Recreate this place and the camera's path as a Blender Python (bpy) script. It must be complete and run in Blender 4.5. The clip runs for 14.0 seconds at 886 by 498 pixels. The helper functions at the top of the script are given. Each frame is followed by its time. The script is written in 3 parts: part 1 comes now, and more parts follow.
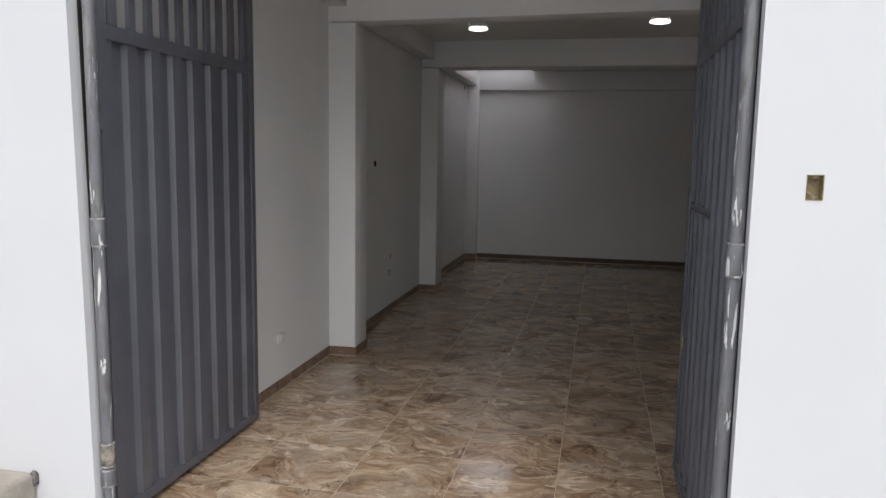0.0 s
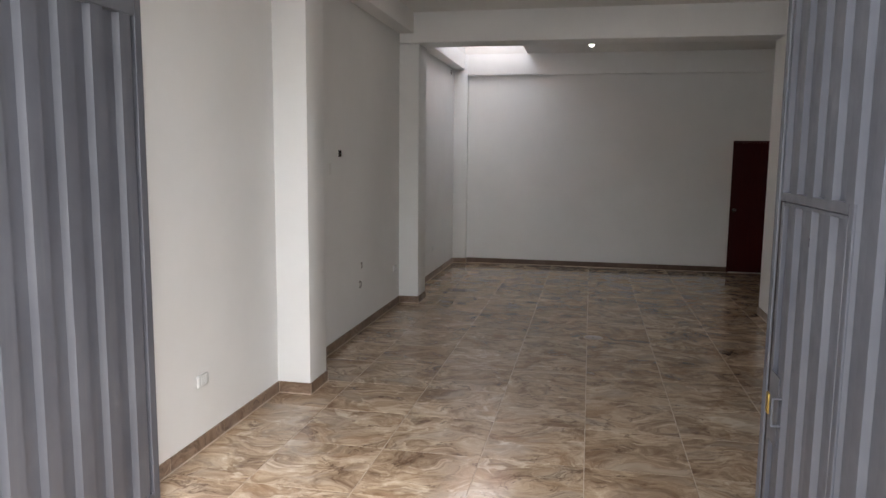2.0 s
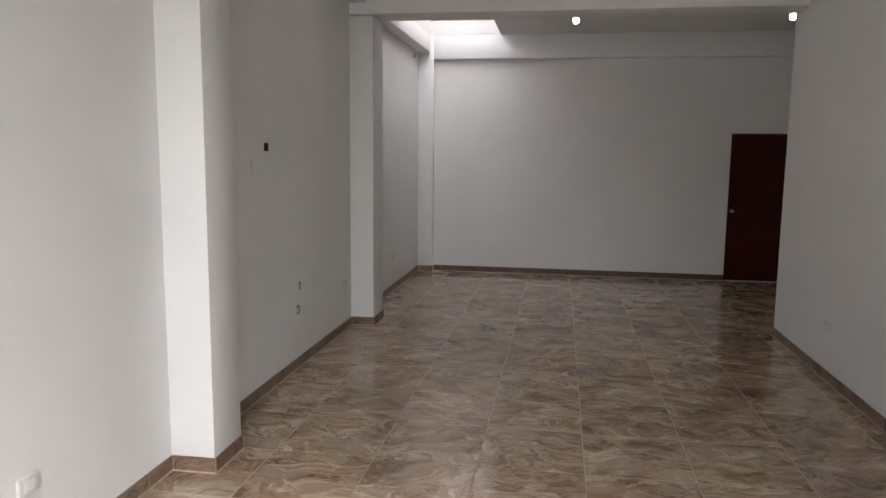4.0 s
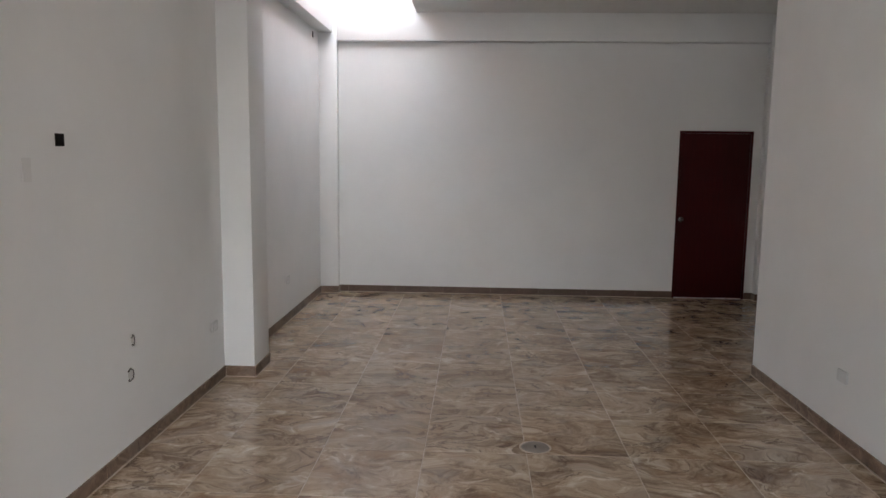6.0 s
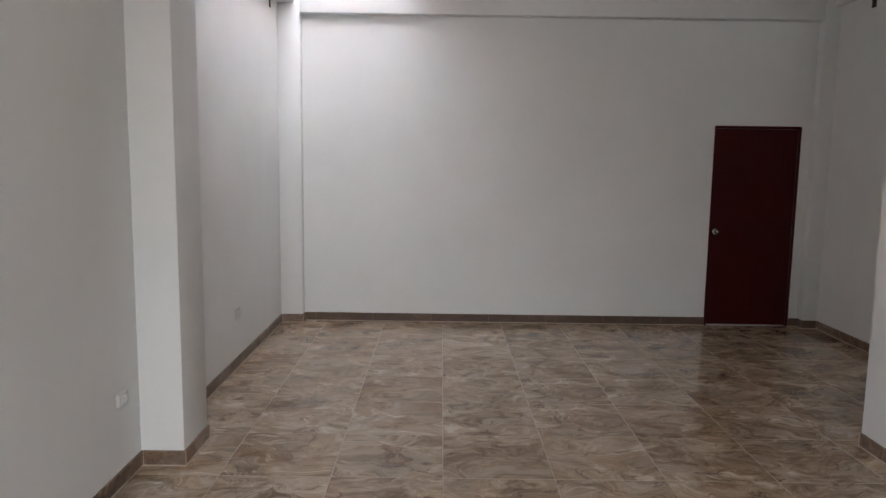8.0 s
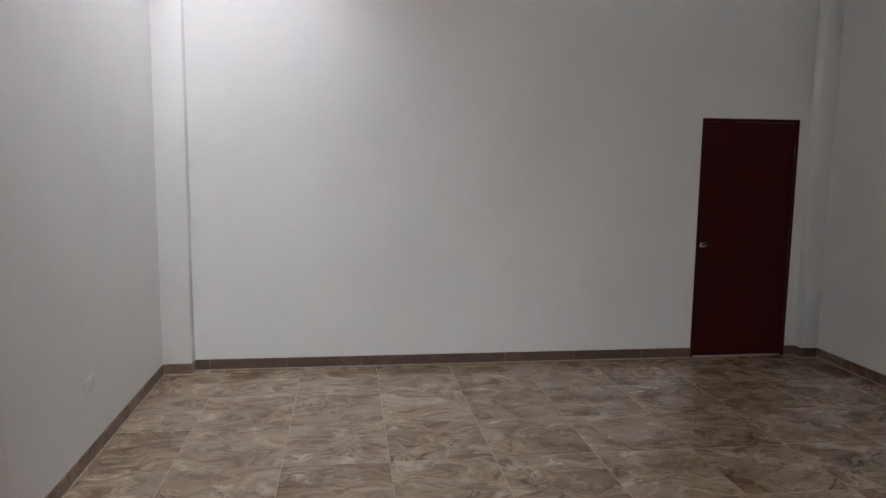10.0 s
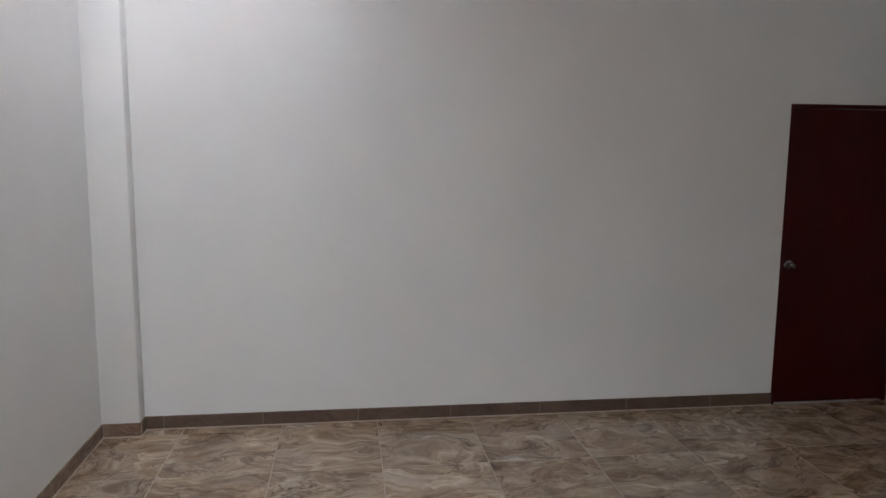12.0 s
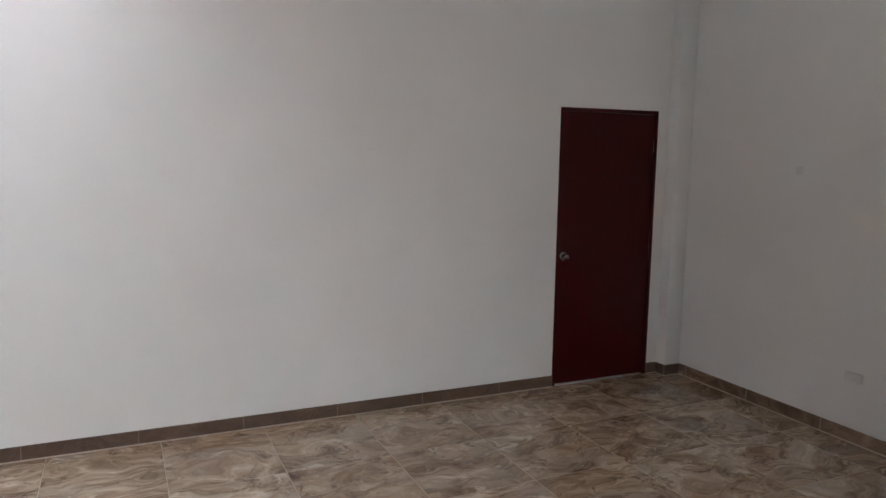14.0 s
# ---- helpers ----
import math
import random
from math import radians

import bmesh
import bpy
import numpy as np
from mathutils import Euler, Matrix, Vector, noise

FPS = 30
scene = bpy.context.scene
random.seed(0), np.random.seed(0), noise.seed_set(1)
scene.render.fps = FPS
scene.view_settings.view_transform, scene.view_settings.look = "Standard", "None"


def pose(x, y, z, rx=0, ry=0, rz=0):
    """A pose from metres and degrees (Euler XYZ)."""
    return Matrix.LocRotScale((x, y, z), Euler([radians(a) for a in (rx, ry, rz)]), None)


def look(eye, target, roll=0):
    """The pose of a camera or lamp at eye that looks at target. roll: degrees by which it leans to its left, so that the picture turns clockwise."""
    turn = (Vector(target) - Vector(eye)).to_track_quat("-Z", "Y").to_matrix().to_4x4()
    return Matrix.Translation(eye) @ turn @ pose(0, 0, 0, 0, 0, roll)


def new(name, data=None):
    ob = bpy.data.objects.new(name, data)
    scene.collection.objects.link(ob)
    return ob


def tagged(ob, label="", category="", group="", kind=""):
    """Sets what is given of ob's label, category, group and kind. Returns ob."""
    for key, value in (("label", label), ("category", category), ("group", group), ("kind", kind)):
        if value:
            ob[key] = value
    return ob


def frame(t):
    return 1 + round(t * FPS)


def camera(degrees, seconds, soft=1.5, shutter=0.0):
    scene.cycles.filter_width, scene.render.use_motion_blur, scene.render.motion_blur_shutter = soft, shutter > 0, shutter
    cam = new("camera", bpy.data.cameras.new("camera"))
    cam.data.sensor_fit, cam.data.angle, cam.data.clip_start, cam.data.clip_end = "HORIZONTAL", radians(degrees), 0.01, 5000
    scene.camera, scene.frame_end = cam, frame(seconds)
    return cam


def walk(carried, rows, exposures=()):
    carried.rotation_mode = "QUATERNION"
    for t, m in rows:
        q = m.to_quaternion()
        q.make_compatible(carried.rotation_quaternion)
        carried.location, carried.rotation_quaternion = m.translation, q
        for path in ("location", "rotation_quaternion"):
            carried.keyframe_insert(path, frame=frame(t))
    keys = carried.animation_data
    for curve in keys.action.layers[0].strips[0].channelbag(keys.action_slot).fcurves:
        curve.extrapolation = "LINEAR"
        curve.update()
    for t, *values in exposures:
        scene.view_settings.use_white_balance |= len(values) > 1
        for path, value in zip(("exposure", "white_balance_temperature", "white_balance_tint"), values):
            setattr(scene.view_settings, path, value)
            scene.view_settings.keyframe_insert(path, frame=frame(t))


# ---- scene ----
cam = camera(63.2, 14.0)
PATH = [
    (0, (0.102, -0.879, 1.859), (-0.314, 1.061, 1.606), 1.0),
    (0.5, (0.025, -0.503, 1.776), (-0.391, 1.437, 1.521), 0.9),
    (1, (-0.037, -0.16, 1.757), (-0.448, 1.781, 1.503), 1.1),
    (1.5, (-0.057, 0.198, 1.75), (-0.454, 2.141, 1.496), 0.7),
    (2, (-0.088, 0.504, 1.747), (-0.482, 2.449, 1.495), 0.6),
    (2.2, (-0.106, 0.617, 1.747), (-0.496, 2.562, 1.495), 0.6),
    (4.3, (-0.253, 2.085, 1.743), (-0.565, 4.043, 1.478), 0.6),
    (4.5, (-0.251, 2.232, 1.731), (-0.556, 4.192, 1.469), 0.6),
    (5, (-0.291, 2.66, 1.721), (-0.492, 4.633, 1.462), 0.6),
    (5.5, (-0.331, 3.068, 1.727), (-0.532, 5.041, 1.466), 0.5),
    (6, (-0.383, 3.465, 1.726), (-0.473, 5.446, 1.467), 0.7),
    (6.5, (-0.459, 3.864, 1.719), (-0.541, 5.845, 1.462), 0.6),
    (7, (-0.549, 4.249, 1.705), (-0.545, 6.233, 1.452), 0.7),
    (7.5, (-0.619, 4.643, 1.708), (-0.616, 6.627, 1.453), 0.7),
    (8, (-0.691, 5.042, 1.693), (-0.684, 7.026, 1.441), 0.8),
    (8.2, (-0.698, 5.188, 1.695), (-0.6, 7.169, 1.443), 0.9),
    (10.3, (-0.91, 6.83, 1.696), (-0.643, 8.796, 1.443), 0.7),
    (10.5, (-0.9, 6.956, 1.703), (-0.637, 8.922, 1.448), 0.6),
    (11, (-0.868, 7.291, 1.696), (-0.612, 9.258, 1.441), 0.5),
    (11.5, (-0.857, 7.611, 1.694), (-0.598, 9.577, 1.437), 0.5),
    (12, (-0.839, 7.911, 1.724), (-0.577, 9.875, 1.454), 0.5),
    (12.2, (-0.835, 7.986, 1.729), (-0.534, 9.944, 1.455), 0.55),
    (12.5, (-0.831, 8.028, 1.73), (-0.469, 9.975, 1.454), 0.7),
    (13, (-0.822, 8.02, 1.726), (-0.349, 9.943, 1.452), 0.7),
    (13.5, (-0.816, 7.993, 1.724), (-0.185, 9.872, 1.453), 0.7),
    (14, (-0.828, 7.985, 1.716), (-0.013, 9.792, 1.451), 0.8),
]
EXPOSURES = [(0.0, 0.19, 6430, 10), (0.5, 0.42, 6480, 10), (1.0, 1.04, 6560, 10), (1.5, 1.34, 6600, 10), (2.2, 1.64, 6610, 10), (4.3, 1.78, 6560, 10), (5.0, 1.98, 6490, 10), (7.5, 2.28, 6430, 10), (10.5, 2.34, 6350, 10), (11.5, 2.27, 6340, 10), (12.5, 2.18, 6330, 10), (13.0, 2.36, 6340, 10), (13.5, 2.5, 6350, 10), (14.0, 2.65, 6360, 10)]
walk(cam, [(t, look(eye, target, roll)) for t, eye, target, roll in PATH], EXPOSURES)

# ---- world, sun ----
world = bpy.data.worlds.new("overcast_sky")
scene.world = world
world.use_nodes = True
wn, wl = world.node_tree.nodes, world.node_tree.links
wn.clear()
sky = wn.new("ShaderNodeTexSky")
sky.sky_type, sky.sun_disc = "NISHITA", False
sky.sun_elevation, sky.sun_rotation = radians(55), radians(158)
sky.air_density, sky.dust_density, sky.ozone_density = 1.0, 5.0, 1.0
haze = wn.new("ShaderNodeHueSaturation")
haze.inputs["Saturation"].default_value = 0.7
back = wn.new("ShaderNodeBackground")
back.inputs["Strength"].default_value = 0.15
wout = wn.new("ShaderNodeOutputWorld")
wl.new(sky.outputs[0], haze.inputs["Color"])
wl.new(haze.outputs[0], back.inputs["Color"])
wl.new(back.outputs[0], wout.inputs["Surface"])

sun = new("sun", bpy.data.lights.new("sun", "SUN"))
sun.data.energy, sun.data.angle, sun.data.color = 1.7, radians(110), (0.88, 0.945, 1.0)
sun.matrix_world = look((2.4, -5.7, 9.0), (0, 0, 0))


# ---- materials ----
def material(name):
    m = bpy.data.materials.new(name)
    m.use_nodes = True
    return m, m.node_tree.nodes, m.node_tree.links, m.node_tree.nodes["Principled BSDF"]


def coords(n, l, scale=(1, 1, 1), jitter=0.0):
    """Object coordinates, scaled, moved by each object's own random number."""
    tc = n.new("ShaderNodeTexCoord")
    mp = n.new("ShaderNodeMapping")
    mp.inputs["Scale"].default_value = scale
    l.new(tc.outputs["Object"], mp.inputs["Vector"])
    if jitter:
        oi = n.new("ShaderNodeObjectInfo")
        mul = n.new("ShaderNodeVectorMath")
        mul.operation = "MULTIPLY"
        mul.inputs[1].default_value = (jitter, jitter * 1.7, jitter * 0.6)
        l.new(oi.outputs["Random"], mul.inputs[0])
        l.new(mul.outputs[0], mp.inputs["Location"])
    return mp.outputs[0]


def noise_tex(n, l, vec, scale, detail=3.0, rough=0.55, distortion=0.0):
    t = n.new("ShaderNodeTexNoise")
    t.inputs["Scale"].default_value, t.inputs["Detail"].default_value = scale, detail
    t.inputs["Roughness"].default_value, t.inputs["Distortion"].default_value = rough, distortion
    l.new(vec, t.inputs["Vector"])
    return t


def ramp(n, l, fac, stops, mode="LINEAR"):
    r = n.new("ShaderNodeValToRGB")
    r.color_ramp.interpolation = mode
    e = r.color_ramp.elements
    while len(e) < len(stops):
        e.new(0.5)
    for el, (p, c) in zip(e, stops):
        el.position = p
        el.color = (*c, 1) if len(c) == 3 else c
    l.new(fac, r.inputs["Fac"])
    return r.outputs["Color"]


def mix(n, l, fac, a, b, mode="MIX"):
    m = n.new("ShaderNodeMix")
    m.data_type, m.blend_type = "RGBA", mode
    for sock, v in ((m.inputs["Factor"], fac), (m.inputs["A"], a), (m.inputs["B"], b)):
        if isinstance(v, bpy.types.NodeSocket):
            l.new(v, sock)
        else:
            sock.default_value = v if not isinstance(v, tuple) else (*v, 1)
    return m.outputs["Result"]


def bump(n, l, bsdf, height, strength, distance):
    b = n.new("ShaderNodeBump")
    b.inputs["Strength"].default_value, b.inputs["Distance"].default_value = strength, distance
    l.new(height, b.inputs["Height"])
    l.new(b.outputs[0], bsdf.inputs["Normal"])


def grey(v):
    return (v, v, v)


def plaster(name, colour, spread=0.04, rough=0.6):
    """Painted plaster: faint clouds from the trowel, fine roller grain."""
    m, n, l, b = material(name)
    v = coords(n, l)
    big = noise_tex(n, l, v, 1.3, 4, 0.6)
    dark = tuple(c * (1 - spread) for c in colour)
    lite = tuple(min(0.9, c * (1 + spread * 0.5)) for c in colour)
    l.new(ramp(n, l, big.outputs["Fac"], [(0.3, dark), (0.7, lite)]), b.inputs["Base Color"])
    b.inputs["Roughness"].default_value = rough
    b.inputs["Specular IOR Level"].default_value = 0.3
    fine = noise_tex(n, l, v, 160, 2, 0.6)
    wave = noise_tex(n, l, v, 5, 3, 0.5)
    bump(n, l, b, mix(n, l, 0.25, wave.outputs["Fac"], fine.outputs["Fac"]), 0.25, 0.006)
    return m


WALL = plaster("white_wall_paint", (0.785, 0.785, 0.78))
CEIL = plaster("white_ceiling_paint", (0.74, 0.73, 0.71))
FACADE = plaster("white_facade_paint", (0.565, 0.57, 0.58), 0.03, 0.75)
PAINTED = plaster("thinly_painted_cover", (0.725, 0.72, 0.71), 0.05)
PATCH = plaster("dry_filler", (0.6, 0.585, 0.56), 0.12, 0.85)


def marble_tile(name, jitter=37.0, plain=0.0, tint=(1.0, 1.0, 1.0), gloss=(0.07, 0.14), spec=0.62):
    """Glazed stone-look ceramic: taupe and cream clouds folded into curling dark bands. plain pulls it to one brown."""
    m, n, l, b = material(name)
    v = coords(n, l, (1.0, 1.3, 1.0), jitter)

    def warped(vec, scale, amount, detail):
        t = noise_tex(n, l, vec, scale, detail, 0.55, 0.2)
        mad = n.new("ShaderNodeVectorMath")
        mad.operation = "MULTIPLY_ADD"
        mad.inputs[1].default_value = amount
        l.new(t.outputs["Color"], mad.inputs[0])
        l.new(vec, mad.inputs[2])
        return mad.outputs[0]

    def bands(field, count, lo, hi, strength):
        """Contours of a field: thin broken lines that curl with it."""
        k = n.new("ShaderNodeMath")
        k.operation = "MULTIPLY"
        k.inputs[1].default_value = count
        l.new(field, k.inputs[0])
        sn = n.new("ShaderNodeMath")
        sn.operation = "SINE"
        l.new(k.outputs[0], sn.inputs[0])
        return ramp(n, l, sn.outputs[0], [(lo, grey(0)), (hi, grey(strength))])

    def stretched(vec, scale):
        m_ = n.new("ShaderNodeVectorMath")
        m_.operation = "MULTIPLY"
        m_.inputs[1].default_value = scale
        l.new(vec, m_.inputs[0])
        return m_.outputs[0]

    w1 = warped(v, 1.9, (0.7, 0.7, 0.3), 2)
    w2 = warped(w1, 6.0, (0.17, 0.17, 0.1), 5)
    w3 = warped(w2, 22.0, (0.045, 0.040, 0.03), 4)
    # cloudy body, feathered at its edges and lightly drawn out along one way
    body = noise_tex(n, l, w2, 3.4, 9, 0.64, 0.2)
    streak = noise_tex(n, l, stretched(w3, (1.0, 2.1, 1.0)), 7.5, 9, 0.74)
    field = mix(n, l, 0.48, body.outputs["Fac"], streak.outputs["Fac"])
    tone = [(0.098, 0.061, 0.040), (0.190, 0.134, 0.093), (0.300, 0.230, 0.172), (0.410, 0.333, 0.262), (0.62, 0.54, 0.455)]
    c = ramp(n, l, field, list(zip((0.35, 0.43, 0.50, 0.565, 0.66), tone)))
    cool = noise_tex(n, l, w1, 3.0, 4, 0.55)
    c = mix(n, l, ramp(n, l, cool.outputs["Fac"], [(0.52, grey(0)), (0.66, grey(0.5))]), c, (0.305, 0.270, 0.242))
    rust = noise_tex(n, l, w2, 3.2, 6, 0.62)
    c = mix(n, l, ramp(n, l, rust.outputs["Fac"], [(0.54, grey(0)), (0.67, grey(0.55))]), c, (0.215, 0.130, 0.074))
    # bundles of thin dark lines that follow the flow, with paler ones beside them
    flow = noise_tex(n, l, w3, 1.5, 4, 0.5)
    gaps = noise_tex(n, l, w2, 3.6, 5, 0.6)
    g1 = ramp(n, l, gaps.outputs["Fac"], [(0.54, grey(0)), (0.62, grey(1))])
    g2 = ramp(n, l, gaps.outputs["Fac"], [(0.37, grey(1)), (0.46, grey(0))])
    c = mix(n, l, mix(n, l, 1.0, bands(flow.outputs["Fac"], 95, 0.55, 0.98, 0.55), g1, "MULTIPLY"), c, (0.105, 0.062, 0.038))
    c = mix(n, l, mix(n, l, 1.0, bands(flow.outputs["Fac"], 72, 0.45, 0.98, 0.55), g2, "MULTIPLY"), c, (0.63, 0.555, 0.475))
    vein = noise_tex(n, l, w3, 1.4, 6, 0.6, 0.3)
    line = ramp(n, l, vein.outputs["Fac"], [(0.484, grey(0)), (0.496, grey(0.7)), (0.501, grey(0.7)), (0.508, grey(0))])
    broken = ramp(n, l, gaps.outputs["Fac"], [(0.46, grey(0)), (0.54, grey(1))])
    c = mix(n, l, mix(n, l, 1.0, line, broken, "MULTIPLY"), c, (0.070, 0.042, 0.029))
    # one tile is browner or paler than the next
    lot = n.new("ShaderNodeObjectInfo")
    c = mix(n, l, 1.0, c, ramp(n, l, lot.outputs["Random"], [(0.0, (0.88, 0.83, 0.78)), (0.3, (0.98, 0.97, 0.95)), (0.7, (1.0, 1.0, 1.0)), (1.0, (1.05, 1.05, 1.06))]), "MULTIPLY")
    if tint != (1.0, 1.0, 1.0):
        c = mix(n, l, 1.0, c, tint, "MULTIPLY")
    if plain:
        c = mix(n, l, plain, c, (0.115, 0.076, 0.058))
    l.new(c, b.inputs["Base Color"])
    film = noise_tex(n, l, v, 6, 4, 0.6)
    l.new(ramp(n, l, film.outputs["Fac"], [(0.3, grey(gloss[0])), (0.7, grey(gloss[1]))]), b.inputs["Roughness"])
    b.inputs["Specular IOR Level"].default_value = spec
    bump(n, l, b, body.outputs["Fac"], 0.04, 0.003)
    return m


TILE = marble_tile("marbled_floor_tile", 37.0, 0.0, (1.175, 1.125, 1.03))
SKIRT = marble_tile("marbled_skirting_tile", 53.0, 0.18, (0.73, 0.64, 0.59), (0.3, 0.45), 0.4)
SKIRT_BROWN = marble_tile("brown_skirting_tile", 53.0, 0.6, (0.43, 0.35, 0.31), (0.38, 0.5), 0.3)


def rough_solid(name, a, b_, scale, rough, bump_strength=0.2, metal=0.0, bump_scale=60):
    m, n, l, b = material(name)
    v = coords(n, l, (1, 1, 1), 11.0)
    t = noise_tex(n, l, v, scale, 5, 0.6)
    l.new(ramp(n, l, t.outputs["Fac"], [(0.35, a), (0.65, b_)]), b.inputs["Base Color"])
    b.inputs["Roughness"].default_value, b.inputs["Metallic"].default_value = rough, metal
    f = noise_tex(n, l, v, bump_scale, 3, 0.6)
    bump(n, l, b, f.outputs["Fac"], bump_strength, 0.004)
    return m


GROUT = rough_solid("tan_grout", (0.37, 0.29, 0.215), (0.48, 0.39, 0.305), 12, 0.9)
BEAD = rough_solid("pale_grout_bead", (0.42, 0.33, 0.26), (0.54, 0.44, 0.36), 14, 0.9)
JOINT = rough_solid("brown_joint_filler", (0.20, 0.15, 0.12), (0.28, 0.21, 0.17), 14, 0.9)
PLATE = rough_solid("matt_white_plastic", (0.62, 0.62, 0.61), (0.67, 0.67, 0.66), 4, 0.6, 0.02)
CEMENT = rough_solid("bare_cement", (0.26, 0.235, 0.20), (0.40, 0.36, 0.31), 6, 0.9, 0.5)
PAVING = rough_solid("grey_concrete_paving", (0.42, 0.412, 0.395), (0.54, 0.53, 0.51), 2.5, 0.9, 0.4)
MORTAR = rough_solid("grey_mortar", (0.42, 0.38, 0.33), (0.56, 0.52, 0.46), 14, 0.95, 0.6)
PATCH_DARK = rough_solid("weathered_mortar", (0.07, 0.065, 0.06), (0.15, 0.14, 0.13), 40, 0.95, 0.8)
BRICK = rough_solid("orange_clay_brick", (0.42, 0.11, 0.035), (0.58, 0.19, 0.07), 9, 0.85, 0.5)
# holes and slots; also near-black for the shade in the gate gaps
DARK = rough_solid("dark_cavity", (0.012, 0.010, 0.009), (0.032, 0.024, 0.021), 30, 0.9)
RUSTBOX = rough_solid("yellowed_box_metal", (0.12, 0.10, 0.08), (0.34, 0.26, 0.12), 22, 0.6, 0.3)
PLASTIC = rough_solid("white_plastic", (0.77, 0.77, 0.76), (0.82, 0.82, 0.81), 4, 0.3, 0.02)
BRASS = rough_solid("brass", (0.30, 0.19, 0.05), (0.52, 0.35, 0.10), 30, 0.35, 0.1, 0.9)
STEEL = rough_solid("brushed_steel", (0.15, 0.135, 0.125), (0.26, 0.24, 0.225), 40, 0.22, 0.05, 1.0)
ALU = rough_solid("pale_aluminium", (0.52, 0.52, 0.51), (0.62, 0.62, 0.61), 20, 0.45, 0.05, 0.6)
DRAIN = rough_solid("dull_drain_metal", (0.20, 0.165, 0.135), (0.27, 0.225, 0.19), 14, 0.5, 0.1, 0.3)


def gate_paint(name, scuffs=0.0):
    """Blue-grey enamel on sheet steel; scuffs bares pale primer in upright drips and smears, and paints in highlights
    with the drips.
    """
    m, n, l, b = material(name)
    v = coords(n, l)
    t = noise_tex(n, l, v, 2.2, 5, 0.6)
    run = noise_tex(n, l, coords(n, l, (1, 1, 0.06)), 28, 4, 0.6)
    c = ramp(n, l, t.outputs["Fac"], [(0.3, (0.078, 0.081, 0.097)), (0.7, (0.107, 0.111, 0.130))])
    c = mix(n, l, ramp(n, l, run.outputs["Fac"], [(0.52, grey(0)), (0.75, grey(0.25))]), c, (0.155, 0.158, 0.168))
    if scuffs:
        c = mix(n, l, 0.6, c, (0.15, 0.152, 0.158))
        smear = noise_tex(n, l, coords(n, l, (1, 1, 0.10)), 22, 5, 0.7, 0.3)
        c = mix(n, l, ramp(n, l, smear.outputs["Fac"], [(0.50, grey(0)), (0.68, grey(0.5))]), c, (0.34, 0.335, 0.33))
        dirt = noise_tex(n, l, coords(n, l, (1, 1, 0.22)), 34, 5, 0.65)
        c = mix(n, l, ramp(n, l, dirt.outputs["Fac"], [(0.52, grey(0)), (0.64, grey(0.75))]), c, (0.10, 0.09, 0.082))
        # palest drips: bared spots, together with highlights painted into the post's colour
        drip_glint = noise_tex(n, l, coords(n, l, (1, 1, 0.13)), 31, 4, 0.65, 0.3)
        c = mix(n, l, ramp(n, l, drip_glint.outputs["Fac"], [(0.59, grey(0)), (0.62, grey(1))]), c, (0.60, 0.60, 0.59))
    l.new(c, b.inputs["Base Color"])
    g = noise_tex(n, l, v, 8, 3, 0.6)
    l.new(ramp(n, l, g.outputs["Fac"], [(0.3, grey(0.34)), (0.7, grey(0.5))]), b.inputs["Roughness"])
    f = noise_tex(n, l, v, 70, 2, 0.5)
    bump(n, l, b, f.outputs["Fac"], 0.06 if not scuffs else 0.2, 0.003)
    return m


GATE = gate_paint("blue_grey_gate_enamel")
POST = gate_paint("scuffed_gate_enamel", 1.0)
WELD = rough_solid("chipped_weld", (0.10, 0.10, 0.105), (0.40, 0.38, 0.37), 38, 0.7, 0.9)
SMEARED = rough_solid("mortar_smeared_steel", (0.07, 0.068, 0.07), (0.42, 0.36, 0.29), 13, 0.8, 0.6)


def door_wood():
    m, n, l, b = material("mahogany_stained_wood")
    v = coords(n, l, (9, 9, 0.5))
    t = noise_tex(n, l, v, 6, 5, 0.6, 0.3)
    l.new(ramp(n, l, t.outputs["Fac"], [(0.3, (0.036, 0.0018, 0.0018)), (0.7, (0.054, 0.0028, 0.0028))]), b.inputs["Base Color"])
    b.inputs["Roughness"].default_value = 0.34
    b.inputs["Specular IOR Level"].default_value = 0.22
    bump(n, l, b, t.outputs["Fac"], 0.05, 0.002)
    return m


WOOD = door_wood()


def glow(name, colour, strength):
    m, n, l, b = material(name)
    b.inputs["Base Color"].default_value = (0.8, 0.8, 0.8, 1)
    b.inputs["Emission Color"].default_value = (*colour, 1)
    b.inputs["Emission Strength"].default_value = strength
    return m


